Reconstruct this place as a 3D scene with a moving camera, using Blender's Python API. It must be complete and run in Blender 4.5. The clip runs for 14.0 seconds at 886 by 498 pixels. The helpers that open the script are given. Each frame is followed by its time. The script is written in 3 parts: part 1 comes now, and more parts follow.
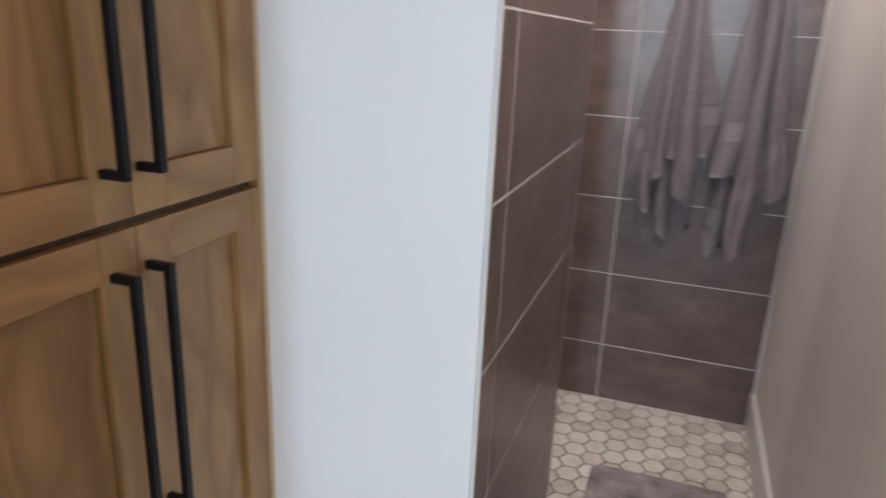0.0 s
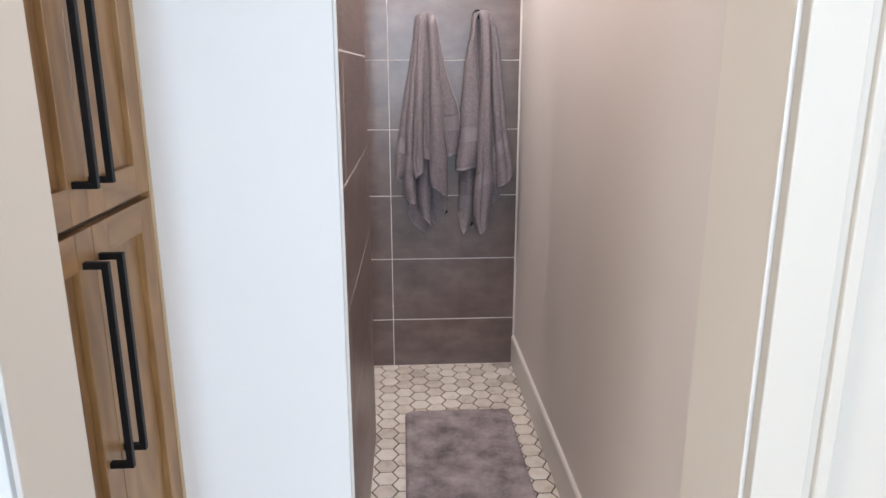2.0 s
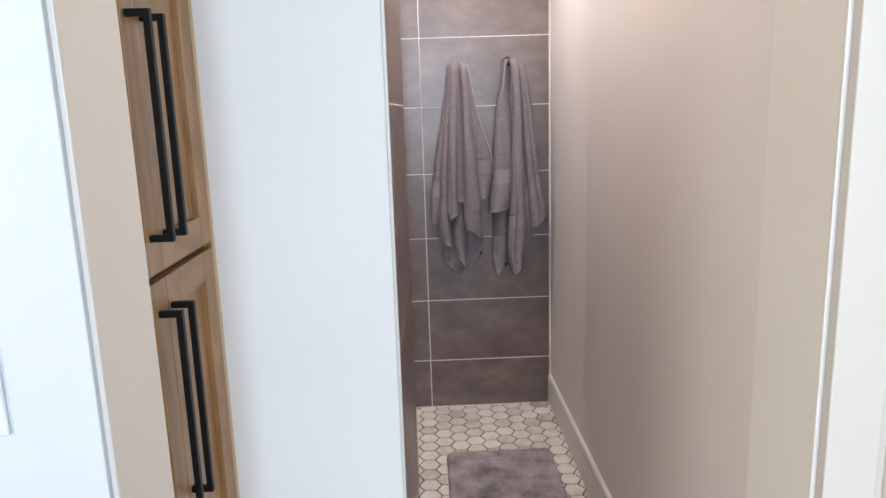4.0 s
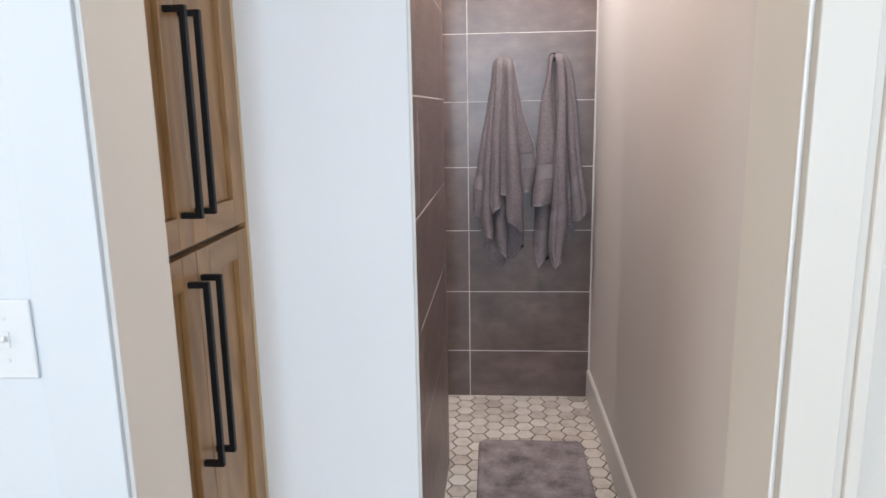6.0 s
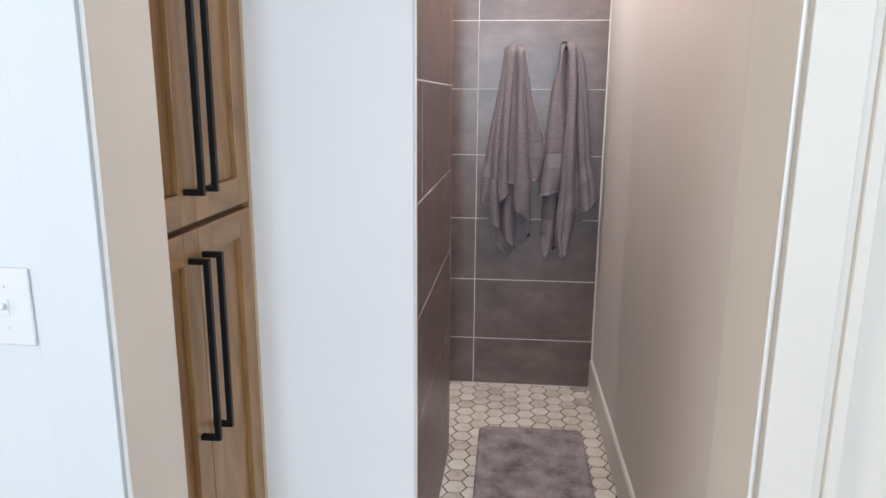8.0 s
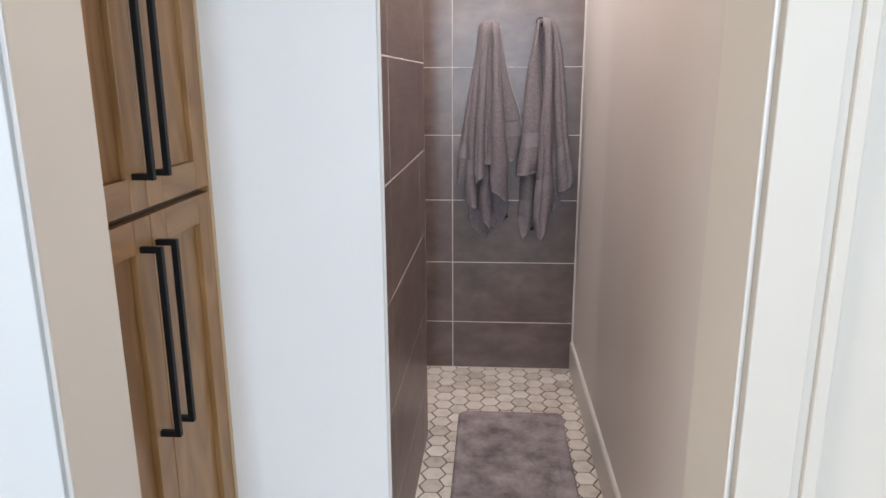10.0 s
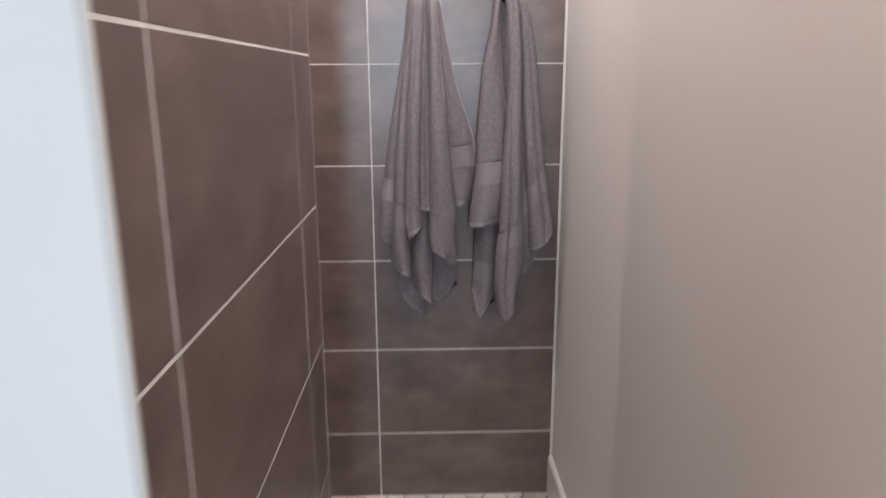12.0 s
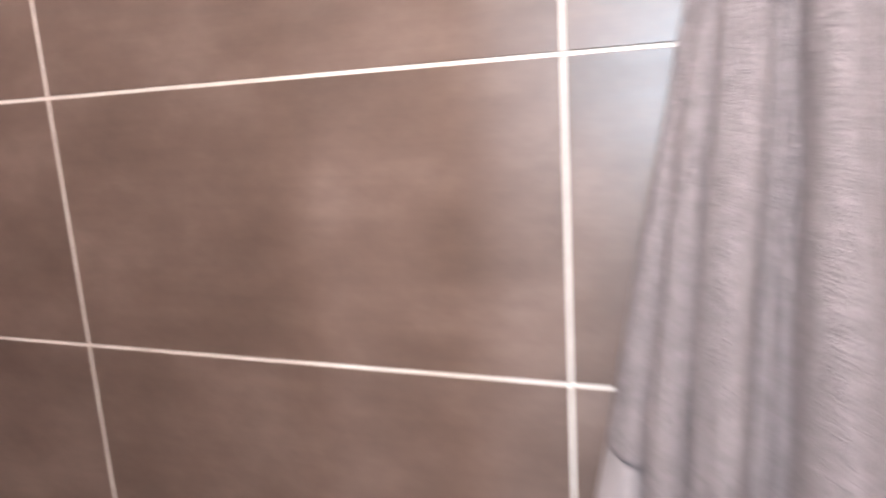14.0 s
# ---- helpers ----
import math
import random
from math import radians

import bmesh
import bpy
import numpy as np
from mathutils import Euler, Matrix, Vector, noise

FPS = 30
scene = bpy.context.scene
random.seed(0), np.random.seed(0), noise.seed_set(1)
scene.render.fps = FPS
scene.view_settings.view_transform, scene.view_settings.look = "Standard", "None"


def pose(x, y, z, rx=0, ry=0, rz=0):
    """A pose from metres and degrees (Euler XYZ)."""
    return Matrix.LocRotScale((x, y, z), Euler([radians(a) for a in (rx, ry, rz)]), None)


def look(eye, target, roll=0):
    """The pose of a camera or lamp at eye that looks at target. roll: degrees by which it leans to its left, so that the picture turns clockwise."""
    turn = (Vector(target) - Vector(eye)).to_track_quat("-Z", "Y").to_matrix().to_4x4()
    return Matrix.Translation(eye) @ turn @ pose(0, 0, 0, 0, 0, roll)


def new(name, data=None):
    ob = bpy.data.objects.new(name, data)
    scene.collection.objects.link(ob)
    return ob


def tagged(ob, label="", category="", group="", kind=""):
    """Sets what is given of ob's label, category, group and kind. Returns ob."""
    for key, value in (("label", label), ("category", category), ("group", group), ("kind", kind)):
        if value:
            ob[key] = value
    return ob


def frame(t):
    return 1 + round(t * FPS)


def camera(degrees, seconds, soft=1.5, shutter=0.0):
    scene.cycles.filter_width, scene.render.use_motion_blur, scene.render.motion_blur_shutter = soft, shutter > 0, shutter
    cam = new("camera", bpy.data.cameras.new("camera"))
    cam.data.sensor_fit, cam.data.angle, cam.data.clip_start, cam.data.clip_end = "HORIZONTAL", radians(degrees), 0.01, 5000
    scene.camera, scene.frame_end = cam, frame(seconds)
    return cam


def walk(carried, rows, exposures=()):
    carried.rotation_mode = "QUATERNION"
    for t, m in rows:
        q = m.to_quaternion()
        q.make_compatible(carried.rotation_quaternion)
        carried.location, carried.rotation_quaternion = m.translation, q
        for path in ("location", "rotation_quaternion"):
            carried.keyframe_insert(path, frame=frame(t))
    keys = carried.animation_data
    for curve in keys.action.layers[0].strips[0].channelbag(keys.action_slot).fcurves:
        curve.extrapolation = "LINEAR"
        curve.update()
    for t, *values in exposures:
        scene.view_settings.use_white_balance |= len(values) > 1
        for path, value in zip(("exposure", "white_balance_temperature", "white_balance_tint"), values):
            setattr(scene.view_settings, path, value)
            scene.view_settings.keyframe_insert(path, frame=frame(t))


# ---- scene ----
cam = camera(65.3, 14.0, soft=1.5, shutter=0.5)
PATH = [
    (0, (-0.051, -0.19, 1.409), (-0.663, 1.619, 0.816), 2.4),
    (0.5, (-0.177, -0.273, 1.399), (-0.293, 1.649, 0.856), 0.4),
    (1, (-0.222, -0.423, 1.413), (-0.097, 1.503, 0.889), 0.4),
    (1.5, (-0.193, -0.601, 1.403), (-0.102, 1.33, 0.887), 0.5),
    (2, (-0.186, -0.7, 1.411), (-0.078, 1.232, 0.906), -0.1),
    (2.5, (-0.23, -0.731, 1.426), (-0.135, 1.215, 0.975), -0.6),
    (3, (-0.289, -0.741, 1.439), (-0.179, 1.215, 1.039), -1.4),
    (5.5, (-0.151, -0.787, 1.415), (-0.251, 1.173, 1.027), -1.5),
    (6, (-0.135, -0.818, 1.419), (-0.279, 1.137, 1.021), -1.0),
    (6.5, (-0.123, -0.825, 1.408), (-0.354, 1.122, 1.01), -0.9),
    (7, (-0.105, -0.82, 1.404), (-0.367, 1.118, 0.986), -0.6),
    (7.5, (-0.1, -0.825, 1.405), (-0.313, 1.118, 0.982), 0.2),
    (8, (-0.104, -0.827, 1.411), (-0.284, 1.118, 0.981), 0.4),
    (10.5, (-0.071, -0.702, 1.396), (-0.193, 1.232, 0.905), -0.1),
    (11, (-0.13, -0.459, 1.396), (-0.229, 1.473, 0.887), 0.4),
    (11.5, (-0.143, -0.114, 1.387), (-0.169, 1.814, 0.855), -0.4),
    (12, (-0.085, 0.323, 1.406), (-0.037, 2.264, 0.926), -0.3),
    (12.5, (-0.081, 0.755, 1.396), (0.011, 2.702, 0.947), -0.4),
    (13, (-0.018, 1.175, 1.389), (0.093, 3.116, 0.921), -0.6),
    (13.5, (-0.064, 1.553, 1.385), (-0.195, 3.503, 0.96), -1.0),
    (14, (-0.134, 1.838, 1.405), (-0.842, 3.667, 1.015), -3.5),
]
EXPOSURES = [(0.0, -0.2, 6580, 10), (0.5, 0.0, 6680, 11), (1.0, 0.15, 6660, 11), (2.0, 0.2, 6620, 11), (3.0, 0.22, 6600, 10), (5.5, 0.03, 6600, 10), (8.0, 0.03, 6600, 10),
             (10.5, 0.0, 6720, 11), (11.0, -0.04, 6640, 10), (12.0, 0.03, 6520, 10), (12.5, 0.25, 6600, 11), (13.0, 0.76, 6560, 11), (13.5, 1.16, 6580, 12), (14.0, 1.44, 6620, 8)]
walk(cam, [(t, look(eye, target, roll)) for t, eye, target, roll in PATH], EXPOSURES)

# ---- world and lights ----
world = bpy.data.worlds.new("world")
scene.world = world
world.use_nodes = True
wn = world.node_tree.nodes
sky = wn.new("ShaderNodeTexSky")
sky.sky_type, sky.sun_disc = "NISHITA", False
sky.sun_elevation, sky.sun_rotation = radians(40), radians(200)
world.node_tree.links.new(sky.outputs["Color"], wn["Background"].inputs["Color"])
wn["Background"].inputs["Strength"].default_value = 0.1


def area(name, at, target, w, h, power, colour):
    d = bpy.data.lights.new(name, "AREA")
    d.shape, d.size, d.size_y, d.energy, d.color = "RECTANGLE", w, h, power, colour
    ob = new(name, d)
    ob.matrix_world = look(at, target)
    return ob


# daylight in the two windows of the room behind the walker
DAY = (0.605, 0.795, 1.0)
area("window_daylight", (-0.13, -5.44, 1.90), (-0.13, 0, 1.70), 0.62, 1.36, 130, DAY)
area("window_daylight", (1.80, -5.44, 1.90), (1.0, 0, 1.70), 0.62, 1.36, 164, (0.72, 0.85, 1.0))
# fill light added at the side to brighten right wall, jamb and casing
area("window_daylight", (-3.04, -1.90, 1.90), (0, -1.20, 1.60), 1.10, 1.36, 50, (1.0, 0.97, 0.92))


def downlight_lamp(at, power, colour, radius=0.045):
    d = bpy.data.lights.new("downlight_lamp", "AREA")
    d.shape, d.size, d.energy, d.color = "DISK", radius * 2, power, colour
    ob = new("downlight_lamp", d)
    ob.matrix_world = look(at, (at[0], at[1] + 0.001, 0))
    return ob


LAMPS = [((-0.06, 1.98, 2.40), 11.5, (1.0, 0.94, 0.92)), ((-1.50, 1.76, 2.40), 12.0, (1.0, 0.85, 0.80)), ((-0.10, 1.08, 2.40), 10.3, (1.0, 0.88, 0.82))]
for lamp_at, lamp_power, lamp_colour in LAMPS:
    downlight_lamp(lamp_at, lamp_power, lamp_colour)


# ---- materials ----
def material(name, colour, rough=0.5, metal=0.0, spec=0.5):
    m = bpy.data.materials.new(name)
    m.use_nodes = True
    b = m.node_tree.nodes["Principled BSDF"]
    b.inputs["Base Color"].default_value = (*colour, 1)
    b.inputs["Roughness"].default_value = rough
    b.inputs["Metallic"].default_value = metal
    b.inputs["Specular IOR Level"].default_value = spec
    return m, m.node_tree.nodes, m.node_tree.links, b


def noise_node(n, l, coord, scale, detail=4.0, rough=0.55, stretch=(1, 1, 1)):
    mp = n.new("ShaderNodeMapping")
    mp.inputs["Scale"].default_value = stretch
    l.new(coord, mp.inputs["Vector"])
    t = n.new("ShaderNodeTexNoise")
    t.inputs["Scale"].default_value = scale
    t.inputs["Detail"].default_value = detail
    t.inputs["Roughness"].default_value = rough
    l.new(mp.outputs[0], t.inputs["Vector"])
    return t


def ramp(n, l, fac, stops):
    r = n.new("ShaderNodeValToRGB")
    e = r.color_ramp.elements
    while len(e) < len(stops):
        e.new(0.5)
    for k, (p, c) in zip(e, stops):
        k.position, k.color = p, (*c, 1)
    l.new(fac, r.inputs[0])
    return r


def mix(n, l, fac, a, b, how="MIX"):
    m = n.new("ShaderNodeMix")
    m.data_type, m.blend_type = "RGBA", how
    for sock, v in ((m.inputs[0], fac), (m.inputs[6], a), (m.inputs[7], b)):
        if isinstance(v, (int, float)):
            sock.default_value = v
        elif isinstance(v, tuple):
            sock.default_value = (*v, 1)
        else:
            l.new(v, sock)
    return m.outputs[2]


def bump(n, l, b, height, strength, dist=0.002):
    k = n.new("ShaderNodeBump")
    k.inputs["Strength"].default_value, k.inputs["Distance"].default_value = strength, dist
    l.new(height, k.inputs["Height"])
    l.new(k.outputs[0], b.inputs["Normal"])


def paint(name, colour, rough, orange=0.12):
    m, n, l, b = material(name, colour, rough)
    co = n.new("ShaderNodeTexCoord").outputs["Object"]
    big = noise_node(n, l, co, 1.6, 5)
    fine = noise_node(n, l, co, 190, 3)
    dark = tuple(c * 0.95 for c in colour)
    l.new(mix(n, l, big.outputs[0], dark, tuple(min(1, c * 1.03) for c in colour)), b.inputs["Base Color"])
    roller = noise_node(n, l, co, 38, 3, 0.6, (1, 1, 2.0))
    both = n.new("ShaderNodeMath")
    both.operation = "MULTIPLY_ADD"
    both.inputs[1].default_value = 1.6
    l.new(roller.outputs[0], both.inputs[0])
    l.new(fine.outputs[0], both.inputs[2])
    bump(n, l, b, both.outputs[0], orange, 0.0012)
    r = n.new("ShaderNodeMapRange")
    r.inputs[3].default_value, r.inputs[4].default_value = rough - 0.06, rough + 0.08
    l.new(big.outputs[0], r.inputs[0])
    l.new(r.outputs[0], b.inputs["Roughness"])
    return m


M_WALL = paint("greige wall paint", (0.68, 0.638, 0.614), 0.5, 0.17)
# cool daylight left of the opening is put into this colour
M_ROOM = paint("white wall paint with cool daylight in it", (0.575, 0.608, 0.638), 0.6)
# same paint, with the warm light right of the opening in its colour
M_WARM_LIT = paint("white wall paint with warm light in it", (0.60, 0.565, 0.515), 0.5)
# jamb colour is warmed for the warm light that falls on it
M_JAMB = paint("jamb paint with warm light in it", (0.72, 0.68, 0.62), 0.42, 0.06)
M_STUB = paint("pale wall paint", (0.81, 0.81, 0.81), 0.55)
# unseen walls of the room, beige to warm the light they bounce
M_FARWALL = paint("beige paint for warm bounce", (0.56, 0.47, 0.38), 0.6)
M_TRIM = paint("white satin trim paint", (0.665, 0.64, 0.61), 0.35, 0.05)
M_CEIL = paint("flat ceiling paint", (0.66, 0.64, 0.61), 0.8)


def tile_material():
    m, n, l, b = material("grey brown porcelain", (0.15, 0.13, 0.125), 0.36, 0.0, 0.8)
    co = n.new("ShaderNodeTexCoord").outputs["Object"]
    info = n.new("ShaderNodeObjectInfo")
    add = n.new("ShaderNodeVectorMath")
    add.operation = "ADD"
    sc = n.new("ShaderNodeMath")
    sc.operation = "MULTIPLY"
    sc.inputs[1].default_value = 7.0
    l.new(info.outputs["Random"], sc.inputs[0])
    l.new(co, add.inputs[0])
    l.new(sc.outputs[0], add.inputs[1])
    v = add.outputs[0]
    cloud = noise_node(n, l, v, 6, 7, 0.62, (1, 1, 1.7))
    streak = noise_node(n, l, v, 9, 5, 0.6, (0.5, 0.5, 14))
    speck = noise_node(n, l, v, 260, 2)
    base = ramp(n, l, cloud.outputs[0], [(0.28, (0.082, 0.052, 0.044)), (0.52, (0.130, 0.087, 0.075)), (0.74, (0.184, 0.131, 0.115))])
    c = mix(n, l, 0.45, base.outputs[0], ramp(n, l, streak.outputs[0], [(0.3, (0.45, 0.45, 0.45)), (0.7, (0.55, 0.545, 0.54))]).outputs[0], "OVERLAY")
    tone = ramp(n, l, info.outputs["Random"], [(0.0, (0.92, 0.92, 0.93)), (1.0, (1.06, 1.05, 1.03))])
    c = mix(n, l, 1.0, c, tone.outputs[0], "MULTIPLY")
    l.new(c, b.inputs["Base Color"])
    r = n.new("ShaderNodeMapRange")
    r.inputs[3].default_value, r.inputs[4].default_value = 0.26, 0.42
    l.new(streak.outputs[0], r.inputs[0])
    l.new(r.outputs[0], b.inputs["Roughness"])
    bump(n, l, b, speck.outputs[0], 0.05, 0.0006)
    return m


M_TILE = tile_material()


def grout_material(name, colour):
    m, n, l, b = material(name, colour, 0.85)
    co = n.new("ShaderNodeTexCoord").outputs["Object"]
    a = noise_node(n, l, co, 14, 5)
    f = noise_node(n, l, co, 500, 2)
    l.new(mix(n, l, a.outputs[0], tuple(c * 0.75 for c in colour), tuple(c * 1.15 for c in colour)), b.inputs["Base Color"])
    bump(n, l, b, f.outputs[0], 0.3, 0.001)
    return m


M_GROUT = grout_material("light wall grout", (0.68, 0.635, 0.615))
M_EDGE = grout_material("brown corner grout", (0.26, 0.205, 0.185))
M_FGROUT = grout_material("brown floor grout", (0.105, 0.078, 0.063))


def hex_material():
    m, n, l, b = material("honed marble mosaic", (0.55, 0.5, 0.46), 0.38)
    co = n.new("ShaderNodeTexCoord").outputs["Object"]
    geo = n.new("ShaderNodeNewGeometry")
    info = n.new("ShaderNodeObjectInfo")
    rnd = n.new("ShaderNodeMath")
    rnd.operation = "ADD"
    l.new(info.outputs["Random"], rnd.inputs[0])
    l.new(geo.outputs["Random Per Island"], rnd.inputs[1])
    fr = n.new("ShaderNodeMath")
    fr.operation = "FRACT"
    l.new(rnd.outputs[0], fr.inputs[0])
    sc = n.new("ShaderNodeMath")
    sc.operation = "MULTIPLY"
    sc.inputs[1].default_value = 11.0
    l.new(fr.outputs[0], sc.inputs[0])
    add = n.new("ShaderNodeVectorMath")
    l.new(co, add.inputs[0])
    l.new(sc.outputs[0], add.inputs[1])
    veins = noise_node(n, l, add.outputs[0], 22, 7, 0.65)
    tone = ramp(n, l, fr.outputs[0], [(0.0, (0.40, 0.355, 0.325)), (0.08, (0.55, 0.495, 0.45)), (0.20, (0.63, 0.575, 0.52)), (0.6, (0.69, 0.64, 0.585)), (1.0, (0.75, 0.705, 0.655))])
    c = mix(n, l, 0.8, tone.outputs[0], ramp(n, l, veins.outputs[0], [(0.28, (0.25, 0.24, 0.23)), (0.5, (0.5, 0.5, 0.5)), (0.75, (0.62, 0.60, 0.58))]).outputs[0], "OVERLAY")
    l.new(c, b.inputs["Base Color"])
    bump(n, l, b, veins.outputs[0], 0.08, 0.001)
    return m


M_HEX = hex_material()


def wood_material(along):
    """along: stretch of the grain, small on the axis it runs along."""
    m, n, l, b = material("light brown maple", (0.42, 0.27, 0.15), 0.38)
    co = n.new("ShaderNodeTexCoord").outputs["Object"]
    info = n.new("ShaderNodeObjectInfo")
    sc = n.new("ShaderNodeMath")
    sc.operation = "MULTIPLY"
    sc.inputs[1].default_value = 9.0
    l.new(info.outputs["Random"], sc.inputs[0])
    add = n.new("ShaderNodeVectorMath")
    l.new(co, add.inputs[0])
    l.new(sc.outputs[0], add.inputs[1])
    v = add.outputs[0]
    warp = noise_node(n, l, v, 3.0, 3, 0.5, tuple(0.3 if k < 1 else 1 for k in along))
    rings = n.new("ShaderNodeMath")
    rings.operation = "MULTIPLY"
    rings.inputs[1].default_value = 26.0
    l.new(warp.outputs[0], rings.inputs[0])
    saw = n.new("ShaderNodeMath")
    saw.operation = "PINGPONG"
    saw.inputs[1].default_value = 1.0
    l.new(rings.outputs[0], saw.inputs[0])
    pores = noise_node(n, l, v, 170, 3, 0.6, along)
    blotch = noise_node(n, l, v, 2.4, 4)
    c1 = mix(n, l, saw.outputs[0], (0.270, 0.143, 0.055), (0.365, 0.208, 0.088))
    c2 = mix(n, l, 0.3, c1, ramp(n, l, pores.outputs[0], [(0.3, (0.38, 0.37, 0.36)), (0.65, (0.58, 0.58, 0.58))]).outputs[0], "OVERLAY")
    c3 = mix(n, l, 0.5, c2, ramp(n, l, blotch.outputs[0], [(0.3, (0.40, 0.40, 0.39)), (0.7, (0.60, 0.60, 0.60))]).outputs[0], "OVERLAY")
    l.new(c3, b.inputs["Base Color"])
    bump(n, l, b, pores.outputs[0], 0.08, 0.0006)
    return m


M_WOOD = wood_material((1, 1, 0.05))
M_RAIL = wood_material((1, 0.05, 1))
M_BLACK = paint("matt black metal", (0.004, 0.004, 0.005), 0.5, 0.03)
M_BLACK.node_tree.nodes["Principled BSDF"].inputs["Specular IOR Level"].default_value = 0.3
# carcass colour holds the shade seen between doors and round panels
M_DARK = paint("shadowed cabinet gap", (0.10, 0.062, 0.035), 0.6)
M_PLASTIC = paint("white plastic", (0.64, 0.655, 0.67), 0.3, 0.0)


def cloth_material(name, colour, scale, strength, pile, contrast=0.2):
    m, n, l, b = material(name, colour, 0.95, 0.0, 0.2)
    co = n.new("ShaderNodeTexCoord").outputs["Object"]
    loops = noise_node(n, l, co, scale, 3, 0.7)
    patch = noise_node(n, l, co, pile, 5, 0.6)
    c = ramp(n, l, patch.outputs[0], [(0.3, tuple(k * (1 - contrast) for k in colour)), (0.7, tuple(k * (1 + contrast) for k in colour))]).outputs[0]
    c = mix(n, l, 0.25, c, ramp(n, l, loops.outputs[0], [(0.3, (0.35, 0.35, 0.35)), (0.7, (0.65, 0.65, 0.65))]).outputs[0], "OVERLAY")
    l.new(c, b.inputs["Base Color"])
    b.inputs["Sheen Weight"].default_value = 0.04
    b.inputs["Sheen Roughness"].default_value = 0.5
    bump(n, l, b, loops.outputs[0], strength, 0.003)
    return m


M_TERRY = cloth_material("grey terry cotton", (0.214, 0.184, 0.197), 340, 1.0, 110, 0.20)
M_BAND = cloth_material("smooth woven cotton", (0.240, 0.213, 0.228), 900, 0.15, 8)
M_HEM = cloth_material("stitched cotton hem", (0.235, 0.208, 0.218), 700, 0.3, 40)
M_PILE = cloth_material("grey mat pile", (0.30, 0.258, 0.268), 260, 1.0, 11, 0.5)


# ---- mesh helpers ----
def part(name, bm, mat, parent=None, label="", smooth=False):
    """One mesh object from bm (world coordinates), under parent."""
    me = bpy.data.meshes.new(name)
    if parent is not None:
        off = Vector((0, 0, 0))
        p = parent
        while p is not None:
            off += p.location
            p = p.parent
        bmesh.ops.translate(bm, verts=bm.verts, vec=-off)
    bm.to_mesh(me)
    bm.free()
    if smooth:
        for f in me.polygons:
            f.use_smooth = True
    me.materials.append(mat)
    ob = new(name, me)
    ob.parent = parent
    if label:
        tagged(ob, label)
    return ob


def box(x0, y0, z0, x1, y1, z1, bevel=0.0, segs=2):
    bm = bmesh.new()
    bmesh.ops.create_cube(bm, size=1)
    for v in bm.verts:
        v.co = Vector(((x0 + x1) / 2 + v.co.x * (x1 - x0), (y0 + y1) / 2 + v.co.y * (y1 - y0), (z0 + z1) / 2 + v.co.z * (z1 - z0)))
    if bevel:
        bmesh.ops.bevel(bm, geom=list(bm.edges), offset=bevel, segments=segs, affect="EDGES", profile=0.5)
    return bm


def joined(*bms):
    out = bmesh.new()
    for b in bms:
        me = bpy.data.meshes.new("tmp")
        b.to_mesh(me)
        b.free()
        out.from_mesh(me)
        bpy.data.meshes.remove(me)
    return out


def thing(name, at, label, category, group="", kind=""):
    ob = new(name)
    ob.location = at
    return tagged(ob, label, category, group, kind)


def setting(name, bm, mat, label, category):
    return tagged(part(name, bm, mat), label, category, "", "structure")


# ---- plan, metres ----
BACK = 2.45          # tiled back wall
RIGHT = 0.338        # painted right wall of the passage
LEFT = -0.325        # tiled left wall
NEAR, FAR = 0.848, 1.752   # its two ends
FRONT, REAR = 0.052, 0.217  # the wall with the opening
JL, JR = -0.645, 0.231      # faces of the two jambs
CEIL = 2.44
END = -1.95          # far end of the shower
ROOM = (-3.1, 3.1, -5.5)
TALL = 2.75          # ceiling of the room

# ---- structure ----
wall_back = setting("wall_back", box(END - 0.1, BACK + 0.0008, -0.05, RIGHT + 0.1, BACK + 0.14, CEIL), M_GROUT, "tiled back wall of large grey brown porcelain", "wall")
wall_partition = setting("wall_partition", box(END, NEAR, -0.05, LEFT - 0.008, FAR - 0.002, CEIL), M_STUB, "pale painted partition wall with a tiled flank", "wall")
wall_right = setting("wall_right", box(RIGHT, REAR, -0.05, RIGHT + 0.12, BACK + 0.002, CEIL), M_WALL, "plain greige painted passage wall", "wall")
setting("wall_shower_end", box(END - 0.1, FAR - 0.3, -0.05, END, BACK + 0.002, CEIL), M_TILE, "grey brown end wall of the shower", "wall")
setting("wall_front", joined(box(ROOM[0], FRONT, -0.05, JL - 0.014, REAR - 0.002, TALL), box(JL - 0.014, FRONT, 2.062, JR + 0.014, REAR - 0.002, TALL)),
        M_ROOM, "white painted wall beside a wide opening", "wall")
# right part of the same wall, split off to carry its warm light
setting("wall_front_side", box(JR + 0.014, FRONT, -0.05, ROOM[1], REAR - 0.002, TALL), M_WARM_LIT, "painted wall beside a wide opening, warm light in its colour", "wall")
setting("wall_cabinet_side", box(-1.45, REAR - 0.002, -0.05, -1.36, NEAR, CEIL), M_WALL, "plain wall behind the tall cabinet", "wall")
setting("ceiling", joined(box(END - 0.1, REAR, CEIL, RIGHT + 0.12, BACK + 0.14, CEIL + 0.1), box(ROOM[0] - 0.1, ROOM[2] - 0.12, TALL, ROOM[1] + 0.1, REAR, TALL + 0.1)), M_CEIL, "flat white ceiling", "ceiling")
SIDE = (-2.47, -1.33)  # added fill window in the room's unseen side wall
